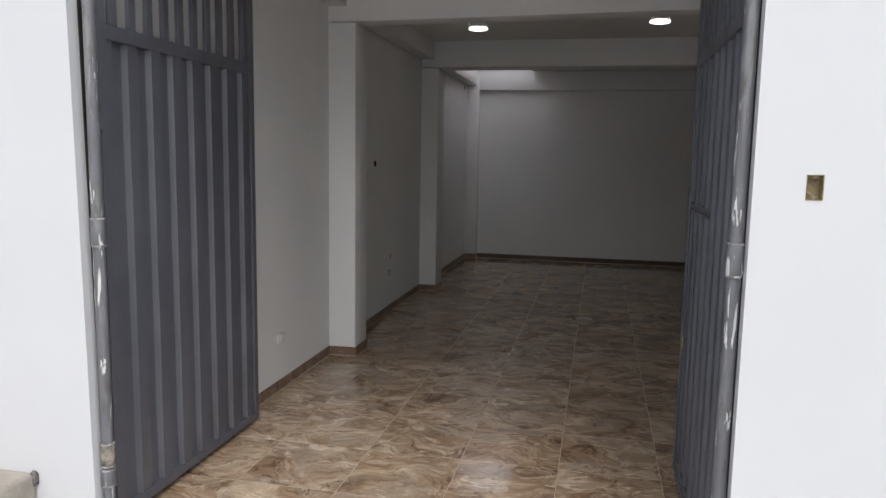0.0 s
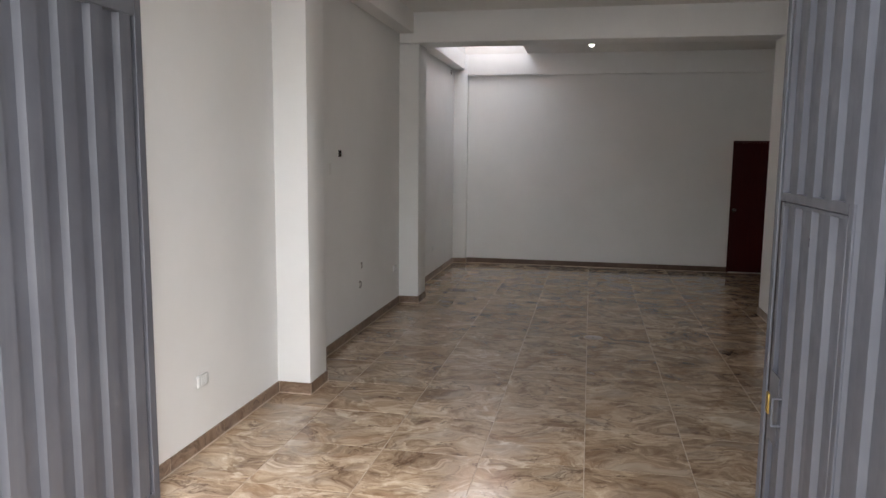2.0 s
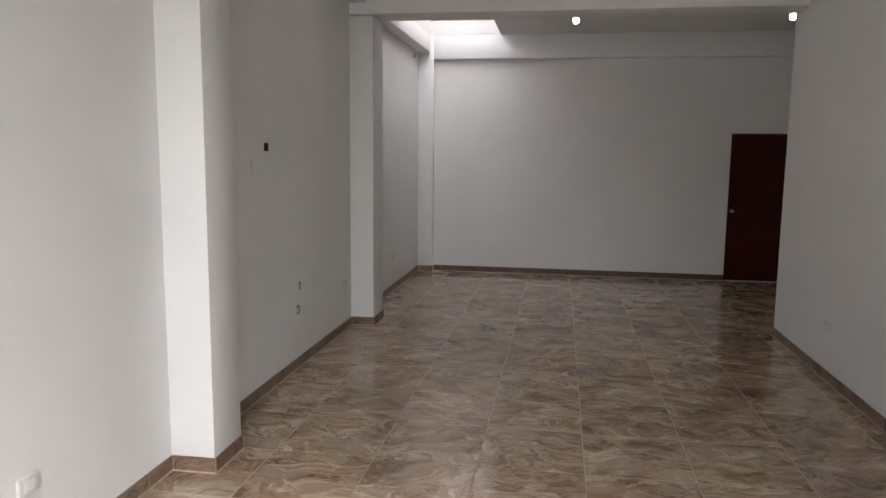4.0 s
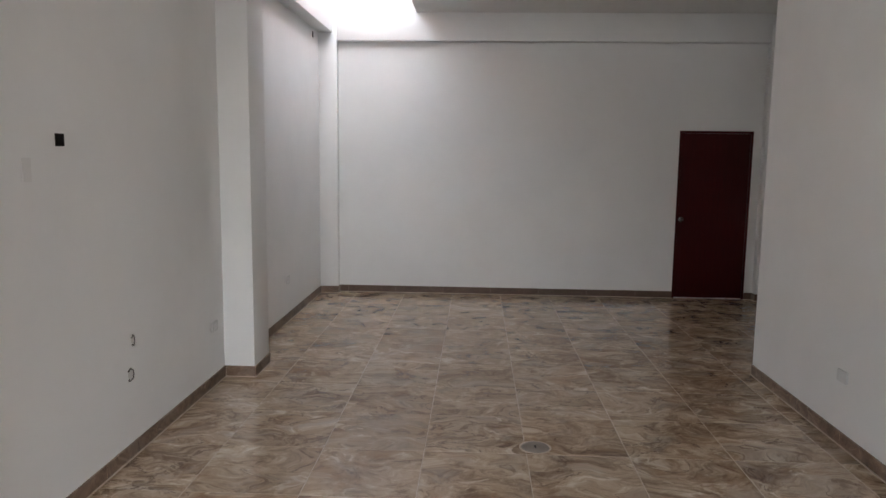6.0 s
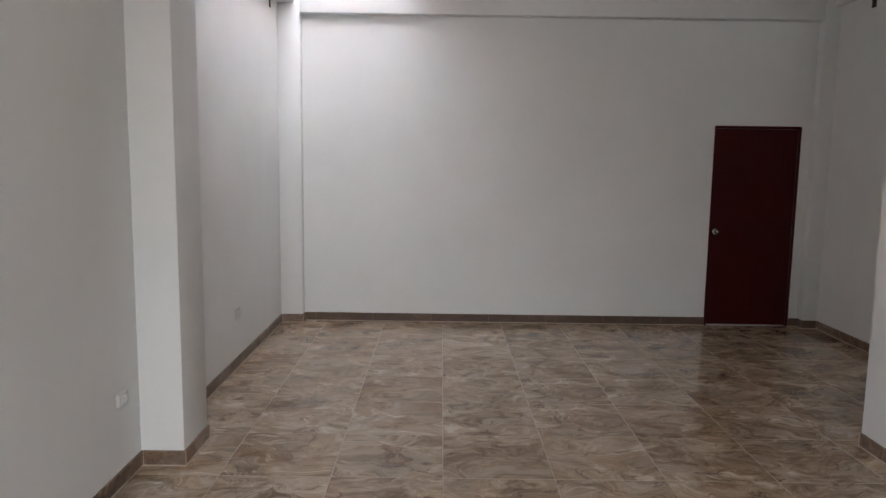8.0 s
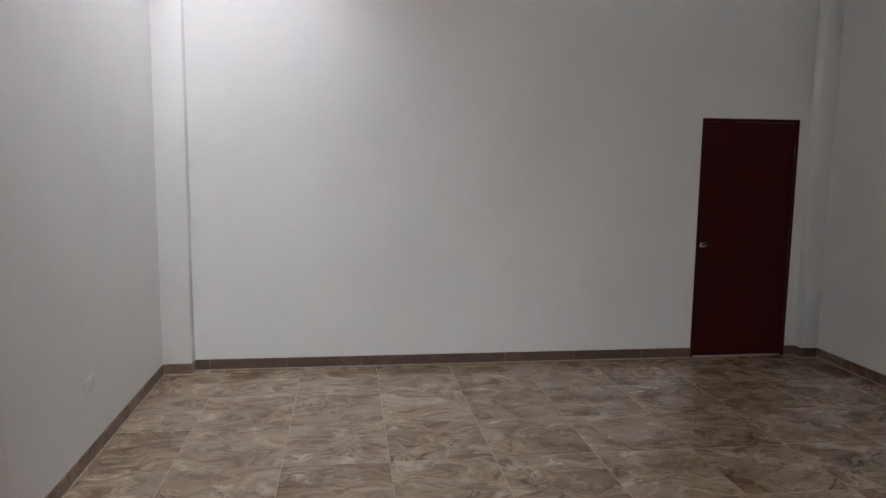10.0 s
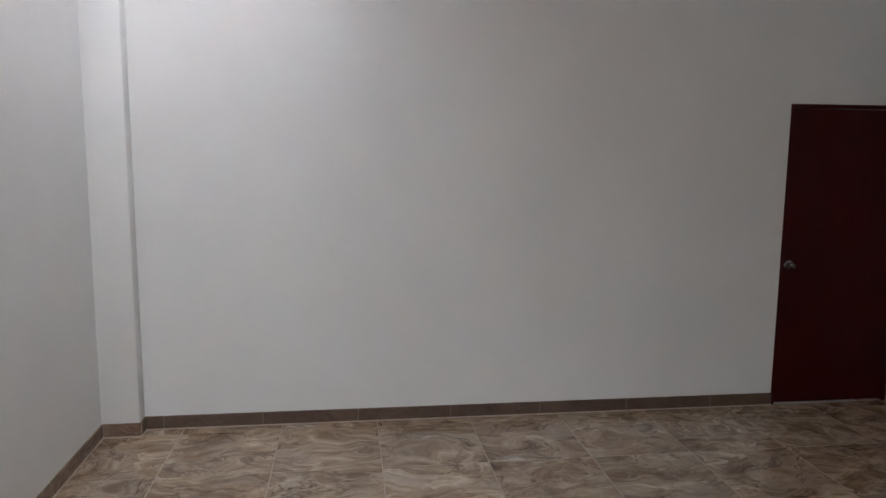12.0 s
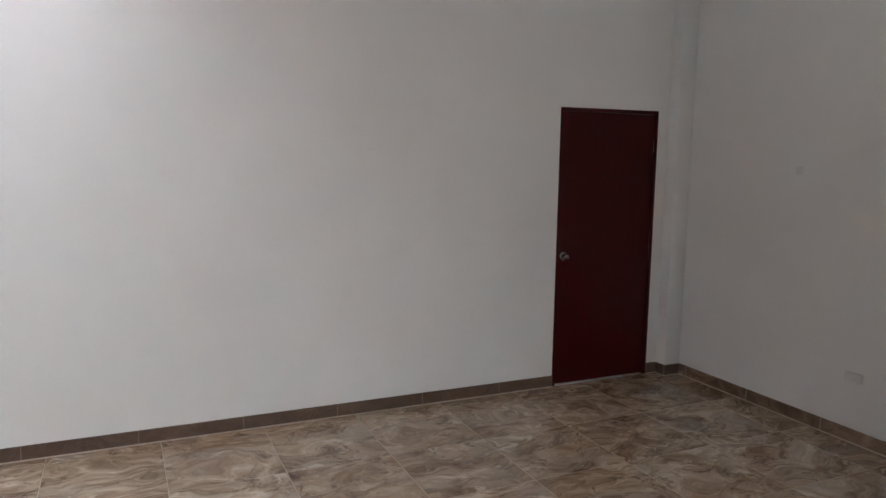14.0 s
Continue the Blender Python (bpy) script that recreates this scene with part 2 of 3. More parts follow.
def milky_sheet():
    m, n, l, b = material("milky_roofing_sheet")
    tr = n.new("ShaderNodeBsdfTranslucent")
    v = coords(n, l)
    t = noise_tex(n, l, v, 3, 4, 0.6)
    l.new(ramp(n, l, t.outputs["Fac"], [(0.3, (0.88, 0.89, 0.90)), (0.7, (0.95, 0.96, 0.97))]), tr.inputs["Color"])
    b.inputs["Base Color"].default_value, b.inputs["Roughness"].default_value = (0.8, 0.82, 0.84, 1), 0.35
    mx = n.new("ShaderNodeMixShader")
    mx.inputs[0].default_value = 0.94
    l.new(b.outputs[0], mx.inputs[1])
    l.new(tr.outputs[0], mx.inputs[2])
    clear = n.new("ShaderNodeBsdfTransparent")
    clear.inputs["Color"].default_value = (0.88, 0.94, 1.0, 1)
    mx2 = n.new("ShaderNodeMixShader")
    mx2.inputs[0].default_value = 0.06
    l.new(mx.outputs[0], mx2.inputs[1])
    l.new(clear.outputs[0], mx2.inputs[2])
    l.new(mx2.outputs[0], n["Material Output"].inputs["Surface"])
    return m


SHEET = milky_sheet()
PANEL_GLOW = glow("lit_led_diffuser", (1.0, 0.95, 0.88), 3.2)
BULB_GLOW = glow("lit_bulb", (1.0, 0.95, 0.88), 5.0)


# ---- mesh helpers ----
def box_into(bm, x0, x1, y0, y1, z0, z1, bevel=0.0):
    r = bmesh.ops.create_cube(bm, size=1.0)
    vs = r["verts"]
    for v in vs:
        v.co = Vector(((x0 + x1) / 2 + v.co.x * (x1 - x0), (y0 + y1) / 2 + v.co.y * (y1 - y0), (z0 + z1) / 2 + v.co.z * (z1 - z0)))
    if bevel:
        es = list({e for v in vs for e in v.link_edges})
        bmesh.ops.bevel(bm, geom=es, offset=bevel, segments=2, affect="EDGES", profile=0.5)
    return bm


def box(x0, x1, y0, y1, z0, z1, bevel=0.0):
    return box_into(bmesh.new(), x0, x1, y0, y1, z0, z1, bevel)


def tube(r, depth, m=None, segments=24, r2=None, bevel=0.0):
    """A cylinder along z, centred, then moved by m."""
    bm = bmesh.new()
    bmesh.ops.create_cone(bm, cap_ends=True, segments=segments, radius1=r, radius2=r if r2 is None else r2, depth=depth)
    if bevel:
        es = [e for e in bm.edges if len(e.link_faces) == 2 and any(len(f.verts) > 4 for f in e.link_faces)]
        bmesh.ops.bevel(bm, geom=es, offset=bevel, segments=2, affect="EDGES", profile=0.5)
    if m is not None:
        bm.transform(m)
    return bm


def lathe(profile, m=None, segments=28):
    """A turned solid from (radius, height) pairs round z."""
    bm = bmesh.new()
    rings = [[bm.verts.new((r * math.cos(a), r * math.sin(a), z)) for a in (2 * math.pi * i / segments for i in range(segments))] for r, z in profile]
    for a, b in zip(rings, rings[1:]):
        for i in range(segments):
            bm.faces.new((a[i], a[(i + 1) % segments], b[(i + 1) % segments], b[i]))
    bm.faces.new(list(reversed(rings[0])))
    bm.faces.new(rings[-1])
    if m is not None:
        bm.transform(m)
    return bm


def mesh_of(name, bm, mat, smooth=None):
    me = bpy.data.meshes.new(name)
    bmesh.ops.recalc_face_normals(bm, faces=bm.faces)
    bm.to_mesh(me)
    bm.free()
    me.materials.append(mat)
    if smooth:
        me.shade_smooth()
        me.set_sharp_from_angle(angle=radians(smooth))
    return me


def thing(name, bm, mat, label, category, group="", kind="", smooth=None):
    return tagged(new(name, mesh_of(name, bm, mat, smooth)), label, category, group, kind)


def part(name, bm, mat, parent, label="", smooth=None):
    ob = new(name, mesh_of(name, bm, mat, smooth))
    ob.parent = parent
    return tagged(ob, label)


def empty(name, label, category, group="", kind="", at=(0, 0, 0)):
    ob = new(name)
    ob.empty_display_size = 0.1
    ob.location = at
    return tagged(ob, label, category, group, kind)


def pierced(axis, a0, a1, u0, u1, v0, v1, holes=()):
    """A slab between a0 and a1 on its axis, over u and v, with rectangular holes (u0, u1, v0, v1) right through it."""
    bm = bmesh.new()
    us = sorted({u0, u1, *[h[i] for h in holes for i in (0, 1)]})
    vs = sorted({v0, v1, *[h[i] for h in holes for i in (2, 3)]})
    us, vs = [u for u in us if u0 <= u <= u1], [v for v in vs if v0 <= v <= v1]
    made = {}

    def vert(u, v, a):
        key = (u, v, a)
        if key not in made:
            made[key] = bm.verts.new({"x": (a, u, v), "y": (u, a, v), "z": (u, v, a)}[axis])
        return made[key]

    def solid(i, j):
        if not (0 <= i < len(us) - 1 and 0 <= j < len(vs) - 1):
            return False
        cu, cv = (us[i] + us[i + 1]) / 2, (vs[j] + vs[j + 1]) / 2
        return not any(h[0] < cu < h[1] and h[2] < cv < h[3] for h in holes)

    for i in range(len(us) - 1):
        for j in range(len(vs) - 1):
            if not solid(i, j):
                continue
            p = [(us[i], vs[j]), (us[i + 1], vs[j]), (us[i + 1], vs[j + 1]), (us[i], vs[j + 1])]
            for a in (a0, a1):
                bm.faces.new([vert(u, v, a) for u, v in p])
            for k, (di, dj) in enumerate(((0, -1), (1, 0), (0, 1), (-1, 0))):
                if not solid(i + di, j + dj):
                    (ua, va), (ub, vb) = p[k], p[(k + 1) % 4]
                    bm.faces.new([vert(ua, va, a0), vert(ub, vb, a0), vert(ub, vb, a1), vert(ua, va, a1)])
    return bm


# ---- the plan ----
XL, XR, XW = -2.31, 1.86, 3.18          # west wall, east wall, east wall of the rear bay
YF, YI = 1.96, 2.11                      # facade, its inner face
YB = 12.376                             # rear wall
YC = 9.20                               # where the plan widens
ZB, ZC, ZT = 3.035, 3.40, 3.60          # under the beams, ceiling, top of the slab
JL, JR, GATE_TOP = -2.20, 0.655, 3.02    # gate opening
DX0, DX1, DZ = 2.054, 2.930, 2.05       # rear door
WELL = (-2.14, -1.13, 9.90, 12.27)     # skylight
BOX_L = (6.702, 6.775, 1.744, 1.803)    # open box in the west wall
HOLE_L = (11.945, 12.0, 3.055, 3.125)
HOLE_R = (11.70, 11.77, 3.085, 3.165)
BOX_F = (0.836, 0.895, 1.726, 1.819)    # open box in the facade
P1, P2 = (5.355, 5.69), (8.81, 9.20)     # pilasters and beams, from front to back
XP1 = -2.058                            # face of the front pilaster
XP = -2.075                             # face of the pilasters

ground = thing("ground", pierced("z", -0.25, -0.012, -400, 400, -400, 400, [(-2.5, 3.4, 1.98, 12.6)]), PAVING,
               "grey concrete pavement in front of the shop", "pavement", kind="structure")
wall_west = thing("wall_west", pierced("x", XL - 0.15, XL, YI, YB + 0.15, 0, ZC, [BOX_L, HOLE_L]), WALL,
                  "long white painted plaster wall with sockets", "wall", kind="structure")
wall_north = thing("wall_north", pierced("y", YB, YB + 0.15, XL, XW, 0, ZC, [(DX0, DX1, 0, DZ)]), WALL,
                   "white painted rear wall with a door", "wall", kind="structure")
wall_east = thing("wall_east", box(XR, XR + 0.15, YI, YC, 0, ZC), WALL,
                  "white painted plaster wall ending at the rear bay", "wall", kind="structure")
wall_bay_south = thing("wall_bay_south", box(XR + 0.15, XW, YC - 0.15, YC, 0, ZC), WALL,
                       "white painted wall closing the rear bay", "wall", kind="structure")
wall_bay_east = thing("wall_bay_east", pierced("x", XW, XW + 0.15, YC - 0.15, YB + 0.15, 0, ZC, [HOLE_R]), WALL,
                      "white painted side wall of the rear bay", "wall", kind="structure")


def lean(z):
    """The west jamb stands out of plumb: its foot lies further east than its head."""
    return 0.021 - 0.0145 * z


facade = pierced("y", YF, YI, -7, 7, -0.012, 4.4, [(JL, JR, -0.012, GATE_TOP), BOX_F])
for v in facade.verts:
    if abs(v.co.x - JL) < 1e-4:
        v.co.x += lean(v.co.z)
wall_facade = thing("wall_facade", facade, FACADE, "bright white painted facade round the gate opening", "wall", kind="structure")
ceiling = thing("ceiling", pierced("z", ZC, ZT, XL - 0.15, XW + 0.15, YI, YB + 0.15, [WELL]), CEIL,
                "white painted ceiling with a rectangular skylight opening", "ceiling", kind="structure")
thing("wall_behind_door", box(DX0 - 0.2, DX1 + 0.2, YB + 0.3, YB + 0.4, -0.01, 2.4), WALL,
      "plain wall behind the closed rear door", "wall", kind="structure")


def edge(name, b, label, category):
    return thing(name, box(*b, 0.006), WALL, label, category, kind="structure", smooth=35)


column_1 = edge("column_1", (XL - 0.01, XP1, *P1, 0, ZB - 0.01), "white plastered column standing proud of the wall", "column")
column_2 = edge("column_2", (XL - 0.01, XP, *P2, 0, ZB + 0.012), "white plastered column standing proud of the wall", "column")
column_3 = edge("column_3", (XL - 0.01, -2.09, 12.27, YB + 0.01, 0, ZC + 0.01), "shallow white corner column beneath the skylight", "column")
column_4 = edge("column_4", (3.03, XW + 0.01, 12.275, YB + 0.01, 0, ZC + 0.01), "shallow white corner column beside the rear door", "column")
beam = box(XL - 0.01, XR + 0.01, P1[0], P1[0] + 0.25, ZB - 0.005, ZC + 0.01, 0.006)
for v in beam.verts:
    if v.co.z < ZC - 0.1:                # its soffit rises a little towards the east
        v.co.z += 0.011 * (v.co.x - XL)
beam_1 = thing("beam_1", beam, WALL, "white plastered cross beam under the ceiling", "beam", kind="structure", smooth=35)
beam_2 = edge("beam_2", (XL - 0.01, XW + 0.01, *P2, ZB + 0.024, ZC + 0.01), "white plastered cross beam under the ceiling", "beam")
beam_3 = edge("beam_3", (-2.09, 3.03, 12.27, YB + 0.01, 3.073, ZC + 0.01), "shallow white beam along the rear wall", "beam")
for i, (y0, y1) in enumerate(((YI, P1[0]), (P1[1], P2[0]), (P2[1], 12.27))):
    edge(f"beam_west_{i + 1}", (XL - 0.01, -2.14, y0, y1, 3.165, ZC + 0.01), "white beam along the top of the wall", "beam")
edge("beam_east", (XW - 0.06, XW + 0.01, P2[1], 12.275, 3.205, ZC + 0.01), "white beam along the top of the wall", "beam")

# ---- floor: grout bed, tiles laid square ----
floor = thing("floor", pierced("z", -0.12, -0.0016, XL - 0.1, XW + 0.1, 1.98, YB + 0.1, [(XR + 0.1, XW + 0.1, 1.98, YC - 0.1)]), GROUT,
              "floor of glossy brown marbled ceramic tiles", "floor", kind="structure")
PITCH, GX, GY = 0.597, -0.065, 8.693


def tile_mesh(w, d, h=0.012, c=0.0022):
    bm = bmesh.new()
    low = [bm.verts.new((x, y, -h)) for x, y in ((0, 0), (w, 0), (w, d), (0, d))]
    mid = [bm.verts.new((x, y, -c)) for x, y in ((0, 0), (w, 0), (w, d), (0, d))]
    top = [bm.verts.new((x, y, 0)) for x, y in ((c, c), (w - c, c), (w - c, d - c), (c, d - c))]
    for a, b in ((low, mid), (mid, top)):
        for i in range(4):
            bm.faces.new((a[i], a[(i + 1) % 4], b[(i + 1) % 4], b[i]))
    bm.faces.new(top)
    return bm


def pieces_along(lo, hi, origin, pitch, gap):
    k = math.floor((lo - origin) / pitch)
    out = []
    while origin + k * pitch < hi:
        a, b = max(lo, origin + k * pitch + gap / 2), min(hi, origin + (k + 1) * pitch - gap / 2)
        if b - a > 0.012:
            out.append((a, b))
        k += 1
    return out


tile_cache = {}


def lay_tile(name, parent, w, d, mat, m):
    key = (name, round(w, 3), round(d, 3), mat.name)
    if key not in tile_cache:
        tile_cache[key] = mesh_of(name, tile_mesh(w, d), mat)
    ob = new(name, tile_cache[key])
    ob.parent = parent
    ob.matrix_world = m
    return ob


for y0, y1 in pieces_along(1.985, YB, GY, PITCH, 0.0032):
    right = XR if y1 < YC + 0.02 else XW
    for x0, x1 in pieces_along(XL, right, GX, PITCH, 0.0032):
        tilt = random.uniform(-0.05, 0.05)
        lay_tile("floor_tile", floor, x1 - x0, y1 - y0, TILE, pose(x0, y0, random.uniform(-0.0004, 0.0004), tilt, random.uniform(-0.05, 0.05), 0))
# the strip of the rear bay beside the end of the east wall
for x0, x1 in pieces_along(XR, XW, GX, PITCH, 0.005):
    lay_tile("floor_tile", floor, x1 - x0, 9.287 - YC, TILE, pose(x0, YC, 0))

# ---- skirting: tile strips ----
SK_H, SK_T = 0.085, 0.010


def skirting(name, start, end, normal, label, mat=SKIRT):
    """Tile pieces set upright along a wall from start to end; normal points into the room."""
    start, end, normal = Vector((*start, 0)), Vector((*end, 0)), Vector((*normal, 0))
    along = (end - start).normalized()
    length = (end - start).length
    bed = bmesh.new()
    box_into(bed, 0, length, 0, 0.0085, 0, SK_H - 0.003)
    m = Matrix((( along.x, normal.x, 0, start.x), (along.y, normal.y, 0, start.y), (0, 0, 1, 0), (0, 0, 0, 1)))
    bed.transform(m)
    base = thing(name, bed, JOINT if mat is SKIRT_BROWN else BEAD, label, "baseboard", kind="structure")
    bead = box(0, length, 0.0062, 0.0145, -0.001, 0.0062)
    bead.transform(m)
    part("grout_bead", bead, BEAD, base, "pale grout line")
    origin = random.uniform(0, 0.3) if length > 1 else 0
    for a, b in pieces_along(0.002, length - 0.002, origin, PITCH, 0.004):
        lay = m @ Matrix.Translation((a, 0, 0.006)) @ Matrix(((1, 0, 0, 0), (0, 0, 1, SK_T), (0, 1, 0, 0), (0, 0, 0, 1)))
        lay_tile("skirting_tile", base, b - a, SK_H - 0.006, mat, lay)
    return base


SL = "taupe marbled tile skirting along the wall"
SL_B = "plain dark brown tile skirting along the rear wall"
skirting("baseboard_1", (XL, YI), (XL, P1[0]), (1, 0), SL)
skirting("baseboard_2", (XL + 0.01, P1[0]), (XP1 + 0.01, P1[0]), (0, -1), SL)
skirting("baseboard_3", (XP1, P1[0]), (XP1, P1[1]), (1, 0), SL)
skirting("baseboard_4", (XL + 0.01, P1[1]), (XP1 + 0.01, P1[1]), (0, 1), SL)
skirting("baseboard_5", (XL, P1[1]), (XL, P2[0]), (1, 0), SL)
skirting("baseboard_6", (XL + 0.01, P2[0]), (XP + 0.01, P2[0]), (0, -1), SL)
skirting("baseboard_7", (XP, P2[0]), (XP, P2[1]), (1, 0), SL)
skirting("baseboard_8", (XL + 0.01, P2[1]), (XP + 0.01, P2[1]), (0, 1), SL)
skirting("baseboard_9", (XL, P2[1]), (XL, 12.27), (1, 0), SL)
skirting("baseboard_10", (XL + 0.01, 12.27), (-2.08, 12.27), (0, -1), SL)
skirting("baseboard_11", (-2.09, 12.27), (-2.09, YB), (1, 0), SL)
skirting("baseboard_12", (-2.08, YB), (DX0, YB), (0, -1), SL_B, SKIRT_BROWN)
skirting("baseboard_13", (DX1, YB), (3.03, YB), (0, -1), SL_B, SKIRT_BROWN)
skirting("baseboard_14", (3.02, 12.275), (XW - 0.01, 12.275), (0, -1), SL_B, SKIRT_BROWN)
skirting("baseboard_18", (3.03, YB), (3.03, 12.265), (-1, 0), SL_B, SKIRT_BROWN)
skirting("baseboard_15", (XW, YC), (XW, 12.275), (-1, 0), SL)
skirting("baseboard_16", (XR, YI), (XR, YC), (-1, 0), SL)
skirting("baseboard_17", (XR - 0.01, YC), (XW - 0.01, YC), (0, 1), SL)

# ---- skylight: brick upstand on the slab ----
upstand = empty("skylight_upstand", "raw orange brick upstand round the skylight opening", "brickwork", kind="structure", at=(-1.6, 11.3, ZT))
core = bmesh.new()
wx0, wx1, wy0, wy1 = WELL
for b in ((wx0 - 0.115, wx1 + 0.115, wy1 + 0.006, wy1 + 0.115), (wx0 - 0.115, wx1 + 0.115, wy0 - 0.115, wy0 - 0.006),
          (wx0 - 0.115, wx0 - 0.006, wy0, wy1), (wx1 + 0.006, wx1 + 0.115, wy0, wy1)):
    box_into(core, *b, ZT, ZT + 0.30)
core.transform(upstand.matrix_basis.inverted())
part("mortar_core", core, MORTAR, upstand, "grey mortar between the bricks")
BL, BH, BJ = 0.232, 0.086, 0.016
brick_cache = {}


def lay_brick(length, m):
    key = round(length, 2)
    if key not in brick_cache:
        brick_cache[key] = mesh_of("brick", box(0, key, -0.004, 0.112, 0, BH, 0.004), BRICK)
    ob = new("brick", brick_cache[key])
    ob.parent = upstand
    ob.matrix_basis = upstand.matrix_basis.inverted() @ m


for course in range(3):
    z = ZT + 0.006 + course * (BH + BJ)
    shift = 0.0 if course % 2 else -0.12
    for (sx, sy, yaw, run) in ((wx0, wy1, 0, wx1 - wx0), (wx1, wy0, 180, wx1 - wx0), (wx0, wy0, 90, wy1 - wy0), (wx1, wy1, 270, wy1 - wy0)):
        for a, b in pieces_along(0, run, shift, BL + BJ, BJ):
            lay_brick(b - a, pose(sx, sy, z, 0, 0, yaw) @ pose(a, random.uniform(-0.003, 0.004), 0, 0, 0, random.uniform(-0.6, 0.6)))
# translucent roofing sheet over the upstand, in shallow waves
sheet = bmesh.new()
nx = 60
rows = [[sheet.verts.new((wx0 - 0.16 + (wx1 - wx0 + 0.32) * i / nx, y, ZT + 0.325 + 0.012 * math.sin(i * 2 * math.pi / 5))) for i in range(nx + 1)] for y in (wy0 - 0.16, wy1 + 0.16)]
for i in range(nx):
    sheet.faces.new((rows[0][i], rows[0][i + 1], rows[1][i + 1], rows[1][i]))
thing("skylight_sheet", sheet, SHEET, "milky corrugated roofing sheet over the skylight", "skylight", kind="structure", smooth=60)
lumps = bmesh.new()
for cx in (wx0 + 0.03, wx0 + 0.46, wx0 + 0.70):
    r = bmesh.ops.create_icosphere(lumps, subdivisions=2, radius=0.03)
    for v in r["verts"]:
        k = 1 + 0.35 * noise.noise(v.co * 40 + Vector((cx * 9, 0, 0)))
        v.co = Vector((v.co.x * k + cx, v.co.y * 0.5 * k + wy1 + 0.006, v.co.z * k + ZT + 0.035))
lumps.transform(upstand.matrix_basis.inverted())
part("mortar_lumps", lumps, MORTAR, upstand, "squeezed-out lumps of dry mortar")


# ---- rear door ----
door_1 = thing("door_1", box(DX0 + 0.028, DX1 - 0.028, YB + 0.012, YB + 0.052, 0.012, DZ - 0.030, 0.002), WOOD,
               "closed flush door in dark mahogany red stain", "door", kind="structure")
for b in ((DX0, DX0 + 0.026, YB - 0.003, YB + 0.10, 0, DZ), (DX1 - 0.026, DX1, YB - 0.003, YB + 0.10, 0, DZ),
          (DX0 + 0.026, DX1 - 0.026, YB - 0.003, YB + 0.10, DZ - 0.028, DZ)):
    part("door_frame", box(*b, 0.002), WOOD, door_1)
part("threshold", box(DX0 + 0.027, DX1 - 0.22, YB - 0.004, YB + 0.05, 0.0, 0.007, 0.002), ALU, door_1, "pale metal threshold strip")
KN = Matrix.Translation((2.124, YB + 0.012, 0.977)) @ pose(0, 0, 0, 90)
knob = part("door_knob", lathe([(0.001, 0.058), (0.013, 0.057), (0.021, 0.050), (0.0235, 0.041), (0.019, 0.031), (0.012, 0.024), (0.011, 0.008)], KN), STEEL, door_1, "round brushed steel knob", 50)
part("rosette", lathe([(0.033, 0.0), (0.033, 0.005), (0.026, 0.009), (0.012, 0.010)], KN), STEEL, knob, smooth=40)
for z in (0.28, 1.0, 1.78):
    part("hinge", tube(0.006, 0.09, pose(DX1 - 0.027, YB + 0.008, z), 12), STEEL, door_1, "small steel hinge", 40)

# ---- lamps ----


def led_panel(x, y):
    o = empty("ceiling_light", "round surface-mounted white LED ceiling light, lit", "ceiling light", "round lights in the middle bay", at=(x, y, ZC))
    part("housing", lathe([(0.096, 0.0), (0.100, -0.050), (0.104, -0.062), (0.101, -0.064)]), PLASTIC, o, "white plastic rim", 40)
    part("diffuser", lathe([(0.100, -0.062), (0.107, -0.068), (0.109, -0.075), (0.102, -0.084), (0.065, -0.093), (0.001, -0.097)]), PANEL_GLOW, o, "glowing lens-shaped diffuser", 60)


def bulb_lamp(x, y):
    o = empty("bulb_lamp", "bare lit bulb in a white ceiling socket", "ceiling light", "bare bulbs in the rear bay", at=(x, y, ZC))
    part("ceiling_rose", lathe([(0.048, 0.0), (0.050, -0.012), (0.040, -0.022), (0.022, -0.028)]), PLASTIC, o, "white plastic ceiling rose", 40)
    part("socket", lathe([(0.022, -0.026), (0.023, -0.062), (0.019, -0.075), (0.014, -0.076)]), PLASTIC, o, smooth=40)
    part("bulb", lathe([(0.013, -0.074), (0.018, -0.09), (0.030, -0.115), (0.036, -0.140), (0.034, -0.160), (0.023, -0.178), (0.001, -0.185)]), BULB_GLOW, o, "glowing round bulb", 60)


led_panel(-1.33, 7.52)
led_panel(0.66, 7.31)
bulb_lamp(-0.13, 10.46)
bulb_lamp(2.19, 10.46)


# ---- sockets, boxes, holes ----
def facing(x, y, z, yaw):
    """Local y points out of the wall."""
    return pose(x, y, z, 0, 0, yaw)


def socket_plate(m, w, h, label):
    """A moulded plate with a raised centre and a shallow ribbed insert."""
    o = empty("wall_plate", label, "wall plate", "white wall plates")
    o.matrix_basis = m
    part("plate", box(-w / 2, w / 2, -0.001, 0.017, -h / 2, h / 2, 0.006), PLATE, o, smooth=40)
    part("insert", box(-w * 0.28, w * 0.28, 0.016, 0.0195, -h * 0.34, h * 0.34, 0.0015), PLATE, o, smooth=40)
    for i in range(5):
        u = -w * 0.2 + i * w * 0.1
        part("rib", box(u - 0.0012, u + 0.0012, 0.019, 0.0207, -h * 0.28, h * 0.28, 0.0004), PLATE, o)
    return o


W_SOCK = "white plastic outlet plate on the painted wall"
socket_plate(facing(XL, 4.285, 0.42, -90), 0.112, 0.074, W_SOCK)
socket_plate(facing(XL, 8.59, 0.45, -90), 0.112, 0.074, W_SOCK)
socket_plate(facing(XL, 10.68, 0.435, -90), 0.112, 0.08, W_SOCK)
socket_plate(facing(XR, 7.80, 0.425, 90), 0.112, 0.074, W_SOCK)
